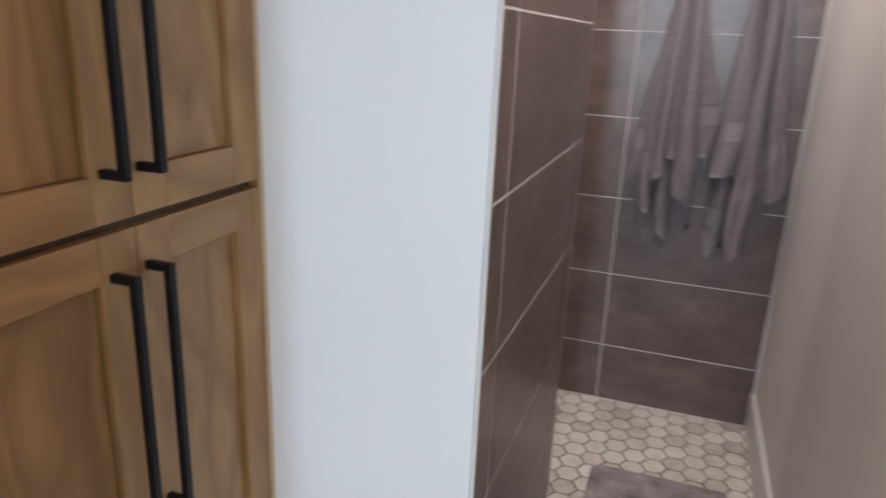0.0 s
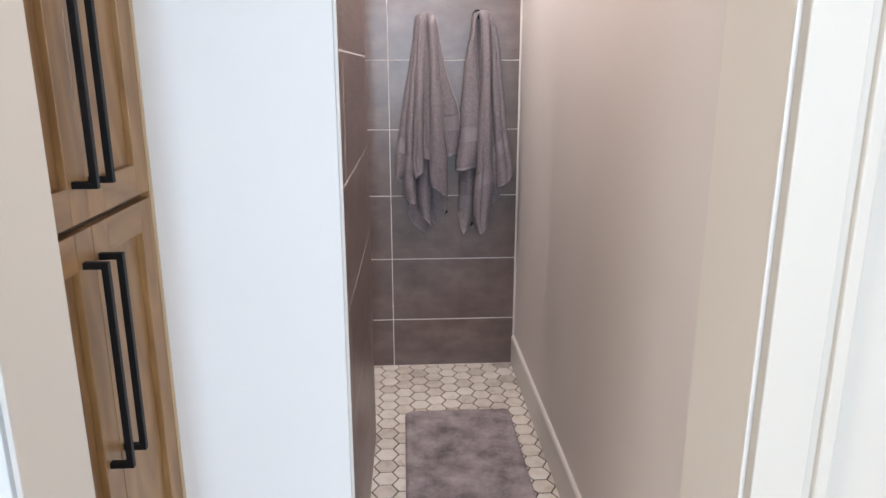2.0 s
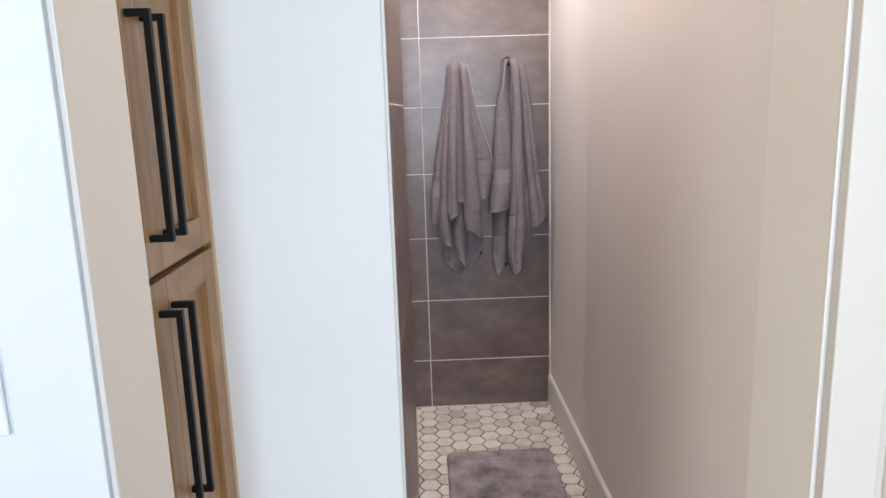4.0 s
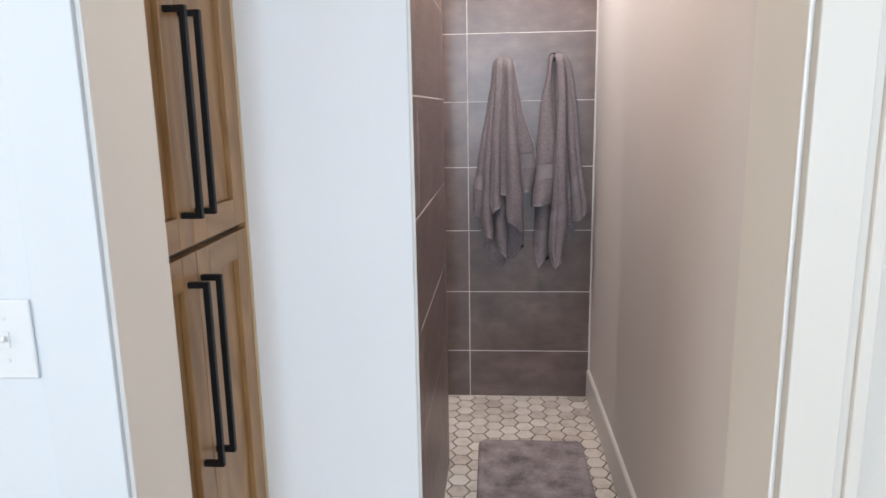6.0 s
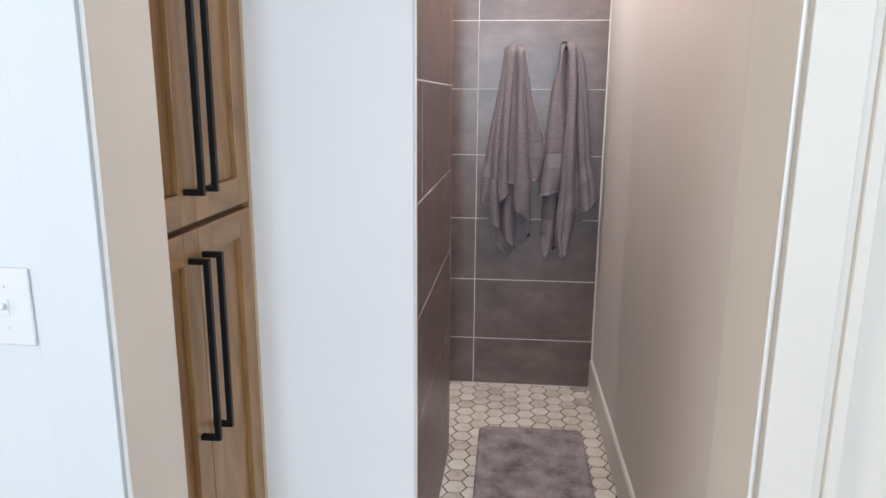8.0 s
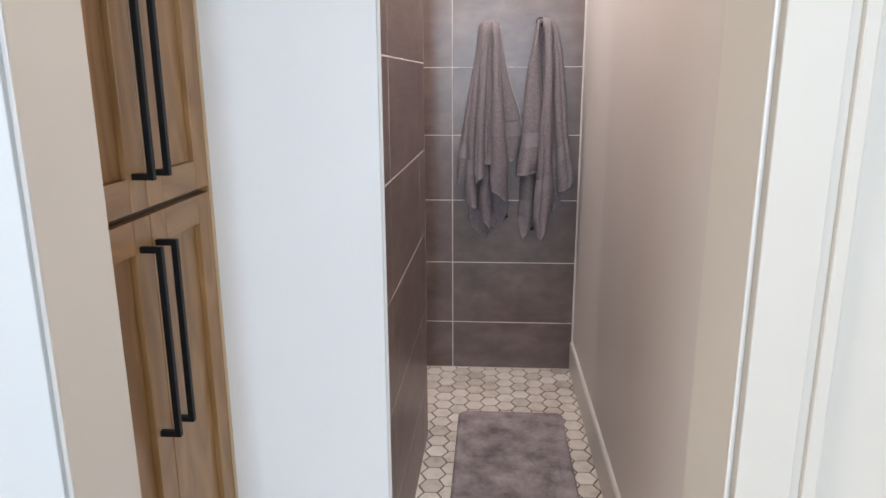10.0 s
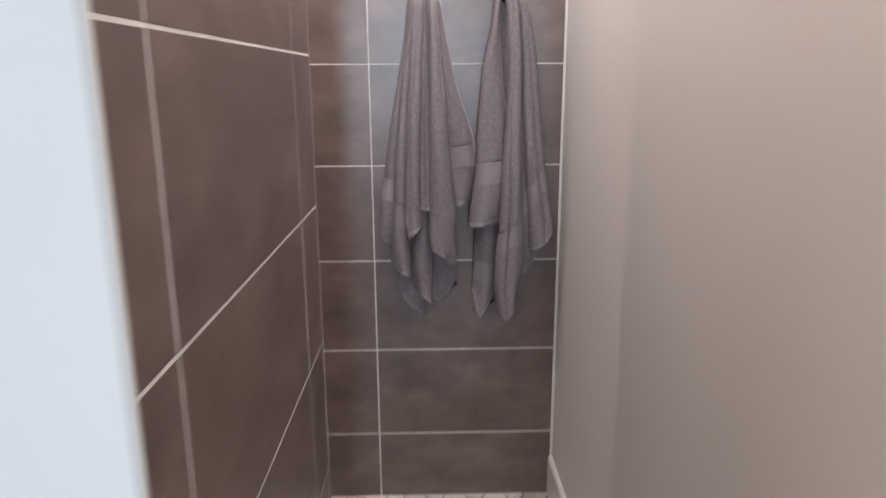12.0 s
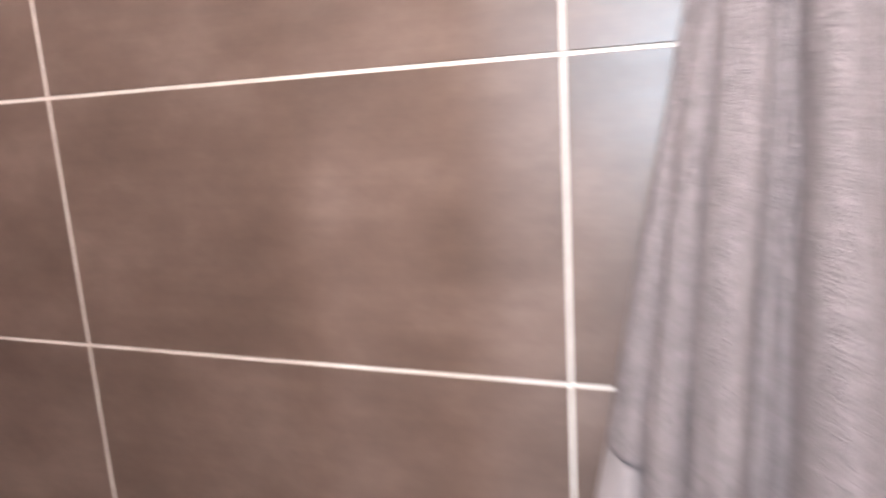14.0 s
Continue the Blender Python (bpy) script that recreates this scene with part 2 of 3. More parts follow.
setting("wall_room_left", joined(box(ROOM[0] - 0.1, ROOM[2], -0.05, ROOM[0], FRONT, 1.20), box(ROOM[0] - 0.1, ROOM[2], 2.60, ROOM[0], FRONT, TALL),
                                 box(ROOM[0] - 0.1, ROOM[2], 1.20, ROOM[0], SIDE[0], 2.60), box(ROOM[0] - 0.1, SIDE[1], 1.20, ROOM[0], FRONT, 2.60)), M_FARWALL, "unseen room wall with a window, beige for warm bounce", "wall")
setting("wall_room_right", box(ROOM[1], ROOM[2], -0.05, ROOM[1] + 0.1, FRONT, TALL), M_FARWALL, "unseen plain room wall, beige for warm bounce", "wall")
WIN = [(-0.46, 0.20), (1.47, 2.13)]
WZ = (1.20, 2.60)
rear = [box(ROOM[0], ROOM[2] - 0.12, -0.05, ROOM[1], ROOM[2], WZ[0]), box(ROOM[0], ROOM[2] - 0.12, WZ[1], ROOM[1], ROOM[2], TALL)]
edges = [ROOM[0], WIN[0][0], WIN[0][1], WIN[1][0], WIN[1][1], ROOM[1]]
for k in (0, 2, 4):
    rear.append(box(edges[k], ROOM[2] - 0.12, WZ[0], edges[k + 1], ROOM[2], WZ[1]))
setting("wall_rear", joined(*rear), M_FARWALL, "unseen room wall with two windows, beige for warm bounce", "wall")
M_GLASS = material("window glass", (1, 1, 1), 0.0)[0]
M_GLASS.node_tree.nodes["Principled BSDF"].inputs["Transmission Weight"].default_value = 1.0
for k, (wx0, wx1) in enumerate(WIN):
    w = thing("window_%d" % (k + 1), (wx0, ROOM[2] - 0.06, WZ[0]), "white framed window letting in daylight", "window", "", "structure")
    part("window_frame", joined(box(wx0, ROOM[2] - 0.09, WZ[0], wx0 + 0.04, ROOM[2] - 0.04, WZ[1]), box(wx1 - 0.04, ROOM[2] - 0.09, WZ[0], wx1, ROOM[2] - 0.04, WZ[1]),
                                box(wx0 + 0.04, ROOM[2] - 0.09, WZ[0], wx1 - 0.04, ROOM[2] - 0.04, WZ[0] + 0.04), box(wx0 + 0.04, ROOM[2] - 0.09, WZ[1] - 0.04, wx1 - 0.04, ROOM[2] - 0.04, WZ[1])), M_TRIM, w)
    pane = part("pane", box(wx0 + 0.04, ROOM[2] - 0.068, WZ[0] + 0.04, wx1 - 0.04, ROOM[2] - 0.062, WZ[1] - 0.04), M_GLASS, w)
    pane.visible_shadow = False
# unseen window, added to go with the side fill light
w = thing("window_3", (ROOM[0] - 0.06, SIDE[0], 1.20), "unseen side window added to brighten the passage", "window", "", "structure")
part("window_frame", joined(box(ROOM[0] - 0.08, SIDE[0], 1.20, ROOM[0] - 0.03, SIDE[0] + 0.04, 2.60), box(ROOM[0] - 0.08, SIDE[1] - 0.04, 1.20, ROOM[0] - 0.03, SIDE[1], 2.60),
                            box(ROOM[0] - 0.08, SIDE[0] + 0.04, 1.20, ROOM[0] - 0.03, SIDE[1] - 0.04, 1.24), box(ROOM[0] - 0.08, SIDE[0] + 0.04, 2.56, ROOM[0] - 0.03, SIDE[1] - 0.04, 2.60)), M_TRIM, w)
pane = part("pane", box(ROOM[0] - 0.058, SIDE[0] + 0.04, 1.24, ROOM[0] - 0.052, SIDE[1] - 0.04, 2.56), M_GLASS, w)
pane.visible_shadow = False
# unseen room floor, its brown chosen to bounce warm light
M_ROOMFLOOR = paint("brown floor for warm bounce", (0.22, 0.155, 0.105), 0.45)
setting("floor_room", box(ROOM[0], ROOM[2], -0.05, ROOM[1], FRONT + 0.04, -0.002), M_ROOMFLOOR, "unseen floor of the room, brown for warm bounce", "floor")
floor = setting("floor", box(END, FRONT + 0.04, -0.05, RIGHT, BACK + 0.002, -0.003), M_FGROUT, "cream marble hexagon mosaic floor with brown grout", "floor")

# jambs and casings of the opening
jamb = thing("door_jamb", (JL, REAR, 0), "white painted jamb lining the wide opening", "door frame", "", "structure")
part("jamb_side", box(JL - 0.014, FRONT, 0, JL, REAR, 2.05, 0.002), M_JAMB, jamb)
part("jamb_side", box(JR, FRONT, 0, JR + 0.014, REAR, 2.05, 0.002), M_JAMB, jamb)
for nx in (JL - 0.0069, JR - 0.0005):
    part("jamb_nosing", box(nx, FRONT - 0.004, 0, nx + 0.0074, FRONT - 0.0002, 2.05, 0.0015, 2), M_TRIM, jamb, "white painted edge of the jamb")
part("jamb_head", box(JL - 0.014, FRONT, 2.05, JR + 0.014, REAR, 2.064, 0.002), M_TRIM, jamb)
casing = thing("door_casing", (JL, FRONT, 0), "white flat casing with a stepped outer band", "door casing", "", "structure")


def casing_board(x0, sign):
    """Flat board with a shallow groove and an outer band; sign: outwards."""
    a = sorted((x0, x0 + sign * 0.068))
    g = sorted((x0 + sign * 0.068, x0 + sign * 0.080))
    o = sorted((x0 + sign * 0.080, x0 + sign * 0.100))
    return joined(box(a[0], FRONT - 0.019, 0, a[1], FRONT, 2.14, 0.002), box(g[0], FRONT - 0.013, 0, g[1], FRONT, 2.14), box(o[0], FRONT - 0.021, 0, o[1], FRONT, 2.14, 0.004))


part("casing_board", box(JL - 0.110, FRONT - 0.012, 0, JL - 0.007, FRONT, 2.14, 0.0015), M_ROOM, casing, "flat casing board with cool daylight in its colour")
part("casing_board", casing_board(JR + 0.007, 1), M_WARM_LIT, casing, "casing board with a stepped outer band, warm light in its colour")
part("casing_head", box(JL - 0.007, FRONT - 0.019, 2.056, JR + 0.007, FRONT, 2.14, 0.002), M_TRIM, casing)


def baseboard(y0, y1):
    bm = bmesh.new()
    prof = [(0, 0), (-0.014, 0), (-0.014, 0.134), (-0.0125, 0.140), (-0.008, 0.145), (-0.003, 0.146), (0, 0.146)]
    rows = [[bm.verts.new((RIGHT + x, y, z)) for x, z in prof] for y in (y0, y1)]
    for i in range(len(prof) - 1):
        bm.faces.new((rows[0][i], rows[0][i + 1], rows[1][i + 1], rows[1][i]))
    bm.faces.new(rows[0])
    bm.faces.new(rows[1])
    bmesh.ops.recalc_face_normals(bm, faces=bm.faces)
    return bm


setting("baseboard", baseboard(REAR, BACK - 0.001), M_TRIM, "white painted baseboard along the passage wall", "baseboard")
setting("trim_tile_edge", box(RIGHT - 0.007, BACK - 0.004, 0.146, RIGHT - 0.0005, BACK + 0.002, CEIL, 0.001, 1), M_TRIM, "thin white edge strip beside the tiles", "trim")
setting("trim_corner_near", box(LEFT - 0.007, NEAR - 0.003, 0, LEFT + 0.001, NEAR + 0.005, CEIL, 0.001, 1), M_TRIM, "thin white corner strip of the tiled flank", "trim")
setting("trim_corner_far", box(LEFT + 0.0065, FAR - 0.003, 0, LEFT + 0.0120, FAR + 0.0015, CEIL, 0.001, 1), M_EDGE, "thin brown grout strip at the flank corner", "trim")

# ---- tall cabinet ----
DOOR_X = -0.746
cab = thing("linen_cabinet", (-1.05, 0.54, 0), "tall light brown wooden cabinet with four shaker doors", "cabinet")
part("body", box(-1.36, REAR + 0.004, 0.10, DOOR_X - 0.021, NEAR - 0.001, CEIL - 0.002, 0.001, 1), M_DARK, cab, "wooden carcass coloured dark as shade in the door gaps")
part("plinth", box(-1.36, REAR + 0.004, 0.0, DOOR_X - 0.08, NEAR - 0.001, 0.10), M_WOOD, cab)
part("filler", box(DOOR_X - 0.021, 0.836, 0.0, DOOR_X - 0.001, 0.840, CEIL - 0.002, 0.002), M_WOOD, cab, "narrow light wooden filler strip")
part("filler", box(DOOR_X - 0.021, REAR + 0.001, 0.0, DOOR_X - 0.001, 0.244, CEIL - 0.002, 0.002), M_WOOD, cab, "narrow light wooden filler strip")


# light maple, with the partition's reflected light put into its colour
M_SCRIBE = paint("pale maple with reflected light in it", (0.58, 0.44, 0.29), 0.45, 0.04)
part("scribe_strip", box(DOOR_X - 0.020, 0.8405, 0.0, DOOR_X + 0.004, NEAR - 0.0005, CEIL - 0.003, 0.0012), M_SCRIBE, cab, "thin wooden scribe strip, paler for light off the partition")


def bar_handle(y, z0, z1, parent):
    w = 0.0062
    bm = joined(box(DOOR_X + 0.031, y - w, z0, DOOR_X + 0.0435, y + w, z1, 0.0012), box(DOOR_X, y - w, z0, DOOR_X + 0.032, y + w, z0 + 0.0124, 0.0012),
                box(DOOR_X, y - w, z1 - 0.0124, DOOR_X + 0.032, y + w, z1, 0.0012))
    return part("handle", bm, M_BLACK, parent, "long square black bar handle")


def shaker_door(y0, y1, z0, z1, hy, hz0, hz1):
    """Door with two stiles, two rails, a recessed panel and a bar handle."""
    st, t = 0.065, 0.020
    # narrow gap round the panel shows the dark carcass as a shadow line
    d = part("door", box(DOOR_X - t + 0.001, y0 + st + 0.0022, z0 + st + 0.0012, DOOR_X - 0.0125, y1 - st - 0.0026, z1 - st - 0.0016), M_WOOD, cab, "recessed flat wooden door panel")
    for a, b in ((y0, y0 + st), (y1 - st, y1)):
        part("stile", box(DOOR_X - t, a, z0, DOOR_X, b, z1, 0.0015), M_WOOD, d)
    for a, b in ((z0, z0 + st), (z1 - st, z1)):
        part("rail", box(DOOR_X - t, y0 + st + 0.0003, a, DOOR_X - 0.0004, y1 - st - 0.0003, b, 0.0008), M_RAIL, d)
    bar_handle(hy, hz0, hz1, d)
    return d


SEAM = 0.5385
for y0, y1, hy in ((0.246, SEAM - 0.0015, 0.491), (SEAM + 0.0015, 0.834, 0.556)):
    shaker_door(y0, y1, 1.1535, 2.25, hy, 1.215, 1.616)
    shaker_door(y0, y1, 0.115, 1.1395, hy, 0.684, 1.086)

# ---- light switch ----
sw = thing("light_switch", (-0.823, FRONT, 1.117), "white double toggle switch plate on the wall", "light switch")
part("plate", box(-0.881, FRONT - 0.006, 1.060, -0.765, FRONT, 1.174, 0.003, 3), M_PLASTIC, sw)
for tx, up in ((-0.804, 1), (-0.847, -1)):
    part("bezel", box(tx - 0.0055, FRONT - 0.0075, 1.105, tx + 0.0055, FRONT - 0.005, 1.129, 0.0008), M_PLASTIC, sw)
    tg = box(tx - 0.0035, FRONT - 0.016, 1.113, tx + 0.0035, FRONT - 0.006, 1.121, 0.0015)
    bmesh.ops.rotate(tg, verts=tg.verts, cent=(tx, FRONT - 0.006, 1.117), matrix=Matrix.Rotation(radians(-25 * up), 3, "X"))
    part("toggle", tg, M_PLASTIC, sw)
    for sz in (1.087, 1.147):
        bm = bmesh.new()
        bmesh.ops.create_cone(bm, cap_ends=True, segments=12, radius1=0.003, radius2=0.0022, depth=0.0014, matrix=Matrix.Translation((tx, FRONT - 0.0066, sz)) @ Matrix.Rotation(radians(90), 4, "X"))
        part("screw", bm, M_PLASTIC, sw)

# ---- downlights ----
for lamp_at, lamp_power, lamp_colour in LAMPS:
    dl = thing("recessed_downlight", (lamp_at[0], lamp_at[1], lamp_at[2] + 0.04), "round white recessed ceiling light", "ceiling light", "passage ceiling lights")
    bm = bmesh.new()
    top = lamp_at[2] + 0.04 if lamp_at[2] < CEIL else TALL
    prof = [(0.062, top), (0.085, top - 0.001), (0.087, top - 0.005), (0.064, top - 0.009), (0.060, top - 0.004)]
    rings = [[bm.verts.new((lamp_at[0] + r * math.cos(a * math.pi / 16), lamp_at[1] + r * math.sin(a * math.pi / 16), z)) for a in range(32)] for r, z in prof]
    for i in range(len(prof)):
        for a in range(32):
            bm.faces.new((rings[i][a], rings[i][(a + 1) % 32], rings[(i + 1) % 5][(a + 1) % 32], rings[(i + 1) % 5][a]))
    bmesh.ops.recalc_face_normals(bm, faces=bm.faces)
    part("trim_ring", bm, M_TRIM, dl, "", True)

# ---- towels on hooks ----
def hook(x, z, tip=False):
    h = thing("towel_hook", (x, BACK, z), "small black wall hook holding a towel", "hook", "towel hooks")
    bm = bmesh.new()
    bmesh.ops.create_cone(bm, cap_ends=True, segments=24, radius1=0.019, radius2=0.018, depth=0.008, matrix=Matrix.Translation((x, BACK - 0.004, z)) @ Matrix.Rotation(radians(90), 4, "X"))
    part("rose", bm, M_BLACK, h)
    bm = bmesh.new()
    bmesh.ops.create_cone(bm, cap_ends=True, segments=16, radius1=0.007, radius2=0.007, depth=0.030, matrix=Matrix.Translation((x, BACK - 0.019, z)) @ Matrix.Rotation(radians(90), 4, "X"))
    part("peg", bm, M_BLACK, h)
    bm = bmesh.new()
    bmesh.ops.create_uvsphere(bm, u_segments=16, v_segments=10, radius=0.010, matrix=Matrix.Translation((x, BACK - 0.036, z)))
    part("knob", bm, M_BLACK, h, "", True)
    if tip:
        arc = [Vector((x - 0.006 + 0.017 * math.cos(a * math.pi / 12), BACK - 0.036 - 0.020 * math.sin(a * math.pi / 12), z + 0.006 + 0.020 * math.sin(a * math.pi / 12))) for a in range(13)]
        part("tip", cord(arc, 0.0028), M_BLACK, h, "bent black hook tip", True)


def along(pts, t):
    """Value at t on a rounded line through (t, value) points, t falling or rising."""
    if (pts[0][0] > pts[-1][0]):
        pts = [(-a, b) for a, b in pts]
        t = -t
    if t <= pts[0][0]:
        return pts[0][1]
    for k in range(len(pts) - 1):
        (a, p), (b, q) = pts[k], pts[k + 1]
        if t <= b:
            ma = (q - pts[k - 1][1]) / (b - pts[k - 1][0]) if k else (q - p) / (b - a)
            mb = (pts[k + 2][1] - p) / (pts[k + 2][0] - a) if k + 2 < len(pts) else (q - p) / (b - a)
            s, w = (t - a) / (b - a), b - a
            return p * (1 + 2 * s) * (1 - s) ** 2 + ma * w * s * (1 - s) ** 2 + q * s * s * (3 - 2 * s) + mb * w * s * s * (s - 1)
    return pts[-1][1]


def hem_height(hem, u):
    for (u0, h0), (u1, h1) in zip(hem, hem[1:]):
        if u <= u1:
            return h0 + (h1 - h0) * (u - u0) / (u1 - u0)
    return hem[-1][1]


def fold(sheets, left, right, hem, depth, bulge, creases, phase, band, piping=False):
    """A hanging fold of cloth. left, right: its edges as (height, x); hem: (share of the width, height);
    depth: how far it hangs off the wall; bulge: its roundness; creases: soft pleats across it;
    piping: a pale selvage on its right edge;
    band: heights of the lower edge of the woven band at its two ends."""
    nu, nv = 40, 150
    z0 = max(left[0][0], right[0][0]) + 0.004
    hang = -0.085 if left[0][1] < 0.05 else 0.155
    grid = []
    for j in range(nv + 1):
        v = j / nv
        row = []
        for i in range(nu + 1):
            u = i / nu
            zh = hem_height(hem, u)
            off = along(left, z0) + (along(right, z0) - along(left, z0)) * u - hang
            z = z0 - 0.006 * abs(2 * u - 1) ** 2 - 11 * off * off
            z += (zh - z) * v
            xl, xr = along(left, z), along(right, z)
            spread = min(1.0, 0.35 + 1.3 * (z0 - z))
            round_off = max(0.0, 1 - abs(2 * u - 1) ** 2.6) ** 0.6
            turn = 2 * math.pi * 1.25 * creases * u + phase + 0.7 * math.sin(4.3 * z + phase)
            crease = 0.023 * spread * (abs(math.sin(0.5 * turn)) ** 0.7 - 0.7) * (0.65 + 0.35 * math.sin(3.0 * z + 2.2 * phase)) * min(1, 5 * u, 5 - 5 * u)
            wob = 0.008 * noise.noise((xl * 9 + u * 1.6, z * 5, phase * 3.1)) * spread
            wob += 0.0026 * noise.noise((xl * 30 + u * 3.0, z * 17, phase * 1.7)) * spread
            wob += 0.0009 * noise.noise((u * (xr - xl) * 170, z * 150, phase * 4.3))
            tip = max(0.0, 1 - (z - zh) / 0.11)
            curl = 0.020 * tip ** 2 * math.sin(4.2 * u + phase * 2)
            lip = 0.030 * max(0.0, 1 - (z0 - z) / 0.045) ** 2
            y = BACK - 0.006 - 1.4 * depth * (0.62 + 0.38 * spread) - 1.3 * bulge * spread * round_off - crease - wob - curl + lip
            x = xl + (xr - xl) * u + 0.003 * noise.noise((u * 3, z * 9, phase))
            row.append(Vector((x, min(y, BACK - 0.006), z)))
        grid.append(row)
    sheets.append((grid, band, piping))


M_SELVAGE = cloth_material("pale stitched edge", (0.36, 0.325, 0.335), 700, 0.3, 60, 0.1)


def cord(points, radius, sides=7):
    """A round cord along the points."""
    bm = bmesh.new()
    rings = []
    for k, p in enumerate(points):
        d = (points[min(k + 1, len(points) - 1)] - points[max(k - 1, 0)]).normalized()
        side = d.cross(Vector((0.3, 1, 0.1))).normalized()
        up = d.cross(side)
        rings.append([bm.verts.new(p + radius * (math.cos(2 * math.pi * a / sides) * side + math.sin(2 * math.pi * a / sides) * up)) for a in range(sides)])
    for ra, rb in zip(rings, rings[1:]):
        for a in range(sides):
            bm.faces.new((ra[a], ra[(a + 1) % sides], rb[(a + 1) % sides], rb[a]))
    bm.faces.new(rings[0])
    bm.faces.new(rings[-1])
    bmesh.ops.recalc_face_normals(bm, faces=bm.faces)
    return bm


def towel(at, label, sheets):
    t = thing("bath_towel", at, label, "towel", "towels on hooks")
    for grid, band, piping in sheets:
        nv, nu = len(grid) - 1, len(grid[0]) - 1
        out = {"cloth": bmesh.new(), "band": bmesh.new(), "hem": bmesh.new()}
        made = {}

        def vert(kind, j, i):
            key = (kind, j, i)
            if key not in made:
                p = grid[j][i].copy()
                if kind == "band":
                    p.y += 0.0002
                made[key] = out[kind].verts.new(p)
            return made[key]

        for j in range(nv):
            for i in range(nu):
                d = grid[j][i].z - grid[nv][i].z
                e = grid[j][i].z - (band[0] + (band[1] - band[0]) * i / nu) if band else -1
                kind = "band" if 0 < e < 0.068 else "hem" if d < 0.014 else "cloth"
                out[kind].faces.new((vert(kind, j, i), vert(kind, j + 1, i), vert(kind, j + 1, i + 1), vert(kind, j, i + 1)))
        base = part("cloth_fold", out["cloth"], M_TERRY, t, "", True)
        made_parts = [(base, 0.0085)]
        if band:
            made_parts.append((part("woven_band", out["band"], M_BAND, base, "smooth lighter woven band", True), 0.0066))
        else:
            out["band"].free()
        made_parts.append((part("hem", out["hem"], M_HEM, base, "stitched folded hem", True), 0.0092))
        if piping:
            part("selvage", cord([row[-1] + Vector((0.002, -0.004, 0)) for row in grid], 0.0032), M_SELVAGE, base, "pale stitched selvage", True)
        for ob, thick in made_parts:
            sol = ob.modifiers.new("thickness", "SOLIDIFY")
            sol.thickness, sol.offset = thick, 0.0
    return t


hook(-0.085, 1.616)
hook(0.142, 1.626, True)
s1 = []
fold(s1, [(1.644, -0.111), (1.276, -0.120), (0.963, -0.149), (0.777, -0.172)],
     [(1.644, -0.067), (1.276, -0.070), (0.963, -0.071), (0.707, -0.072)],
     [(0.00, 0.766), (0.18, 0.729), (0.77, 0.668), (1.00, 0.703)], 0.016, 0.010, 0.6, 0.4, None)
fold(s1, [(1.644, -0.073), (1.276, -0.070), (0.927, -0.069), (0.738, -0.068)],
     [(1.644, -0.041), (1.276, -0.027), (0.963, 0.001), (0.817, 0.008)],
     [(0.00, 0.732), (0.30, 0.712), (0.68, 0.746), (1.00, 0.805)], 0.016, 0.010, 0.6, 1.7, None)
fold(s1, [(1.643, -0.063), (1.343, -0.049), (1.144, -0.022), (1.030, 0.001)],
     [(1.643, -0.046), (1.564, -0.030), (1.460, -0.012), (1.343, 0.020), (1.237, 0.053), (1.158, 0.065), (1.040, 0.053)],
     [(0.00, 1.024), (1.00, 1.042)], 0.018, 0.016, 0.8, 0.2, (1.136, 1.150), True)
fold(s1, [(1.640, -0.079), (1.278, -0.093), (0.934, -0.121), (0.802, -0.130)],
     [(1.640, -0.064), (1.278, -0.067), (0.934, -0.069), (0.717, -0.072)],
     [(0.00, 0.796), (0.54, 0.755), (1.00, 0.717)], 0.036, 0.016, 0.6, 2.0, None)
fold(s1, [(1.641, -0.124), (1.502, -0.143), (1.291, -0.179), (1.132, -0.206), (1.018, -0.222), (0.940, -0.222)],
     [(1.641, -0.107), (1.472, -0.128), (1.291, -0.149), (1.132, -0.164), (1.018, -0.172), (0.908, -0.181)],
     [(0.00, 0.942), (0.27, 0.924), (1.00, 0.907)], 0.026, 0.024, 0.6, 1.1, (1.055, 1.045))
fold(s1, [(1.638, -0.119), (1.501, -0.134), (1.344, -0.155), (1.149, -0.175), (0.994, -0.181), (0.860, -0.192)],
     [(1.638, -0.101), (1.471, -0.116), (1.279, -0.129), (1.043, -0.137), (0.938, -0.136), (0.818, -0.136)],
     [(0.00, 0.862), (0.39, 0.837), (1.00, 0.816)], 0.042, 0.026, 0.6, 1.9, (0.982, 0.970))
fold(s1, [(1.638, -0.092), (1.409, -0.097), (1.214, -0.102), (1.023, -0.108)],
     [(1.638, -0.064), (1.409, -0.066), (1.214, -0.067), (1.023, -0.067)],
     [(0.00, 1.024), (1.00, 1.022)], 0.050, 0.016, 0.8, 2.4, None)
fold(s1, [(1.636, -0.114), (1.470, -0.123), (1.280, -0.136), (1.082, -0.145), (0.984, -0.147), (0.934, -0.136)],
     [(1.636, -0.084), (1.470, -0.093), (1.280, -0.098), (1.047, -0.102), (0.976, -0.094)],
     [(0.00, 0.934), (0.31, 0.951), (1.00, 0.977)], 0.056, 0.028, 1.0, 3.2, None)
fold(s1, [(1.634, -0.076), (1.408, -0.071), (1.153, -0.072), (1.029, -0.072), (0.945, -0.074), (0.907, -0.066)],
     [(1.634, -0.048), (1.470, -0.036), (1.313, -0.025), (1.153, -0.014), (1.056, -0.004), (1.015, 0.003), (0.945, 0.001), (0.854, 0.004)],
     [(0.00, 0.909), (0.45, 0.885), (1.00, 0.851)], 0.062, 0.036, 0.8, 0.9, None)
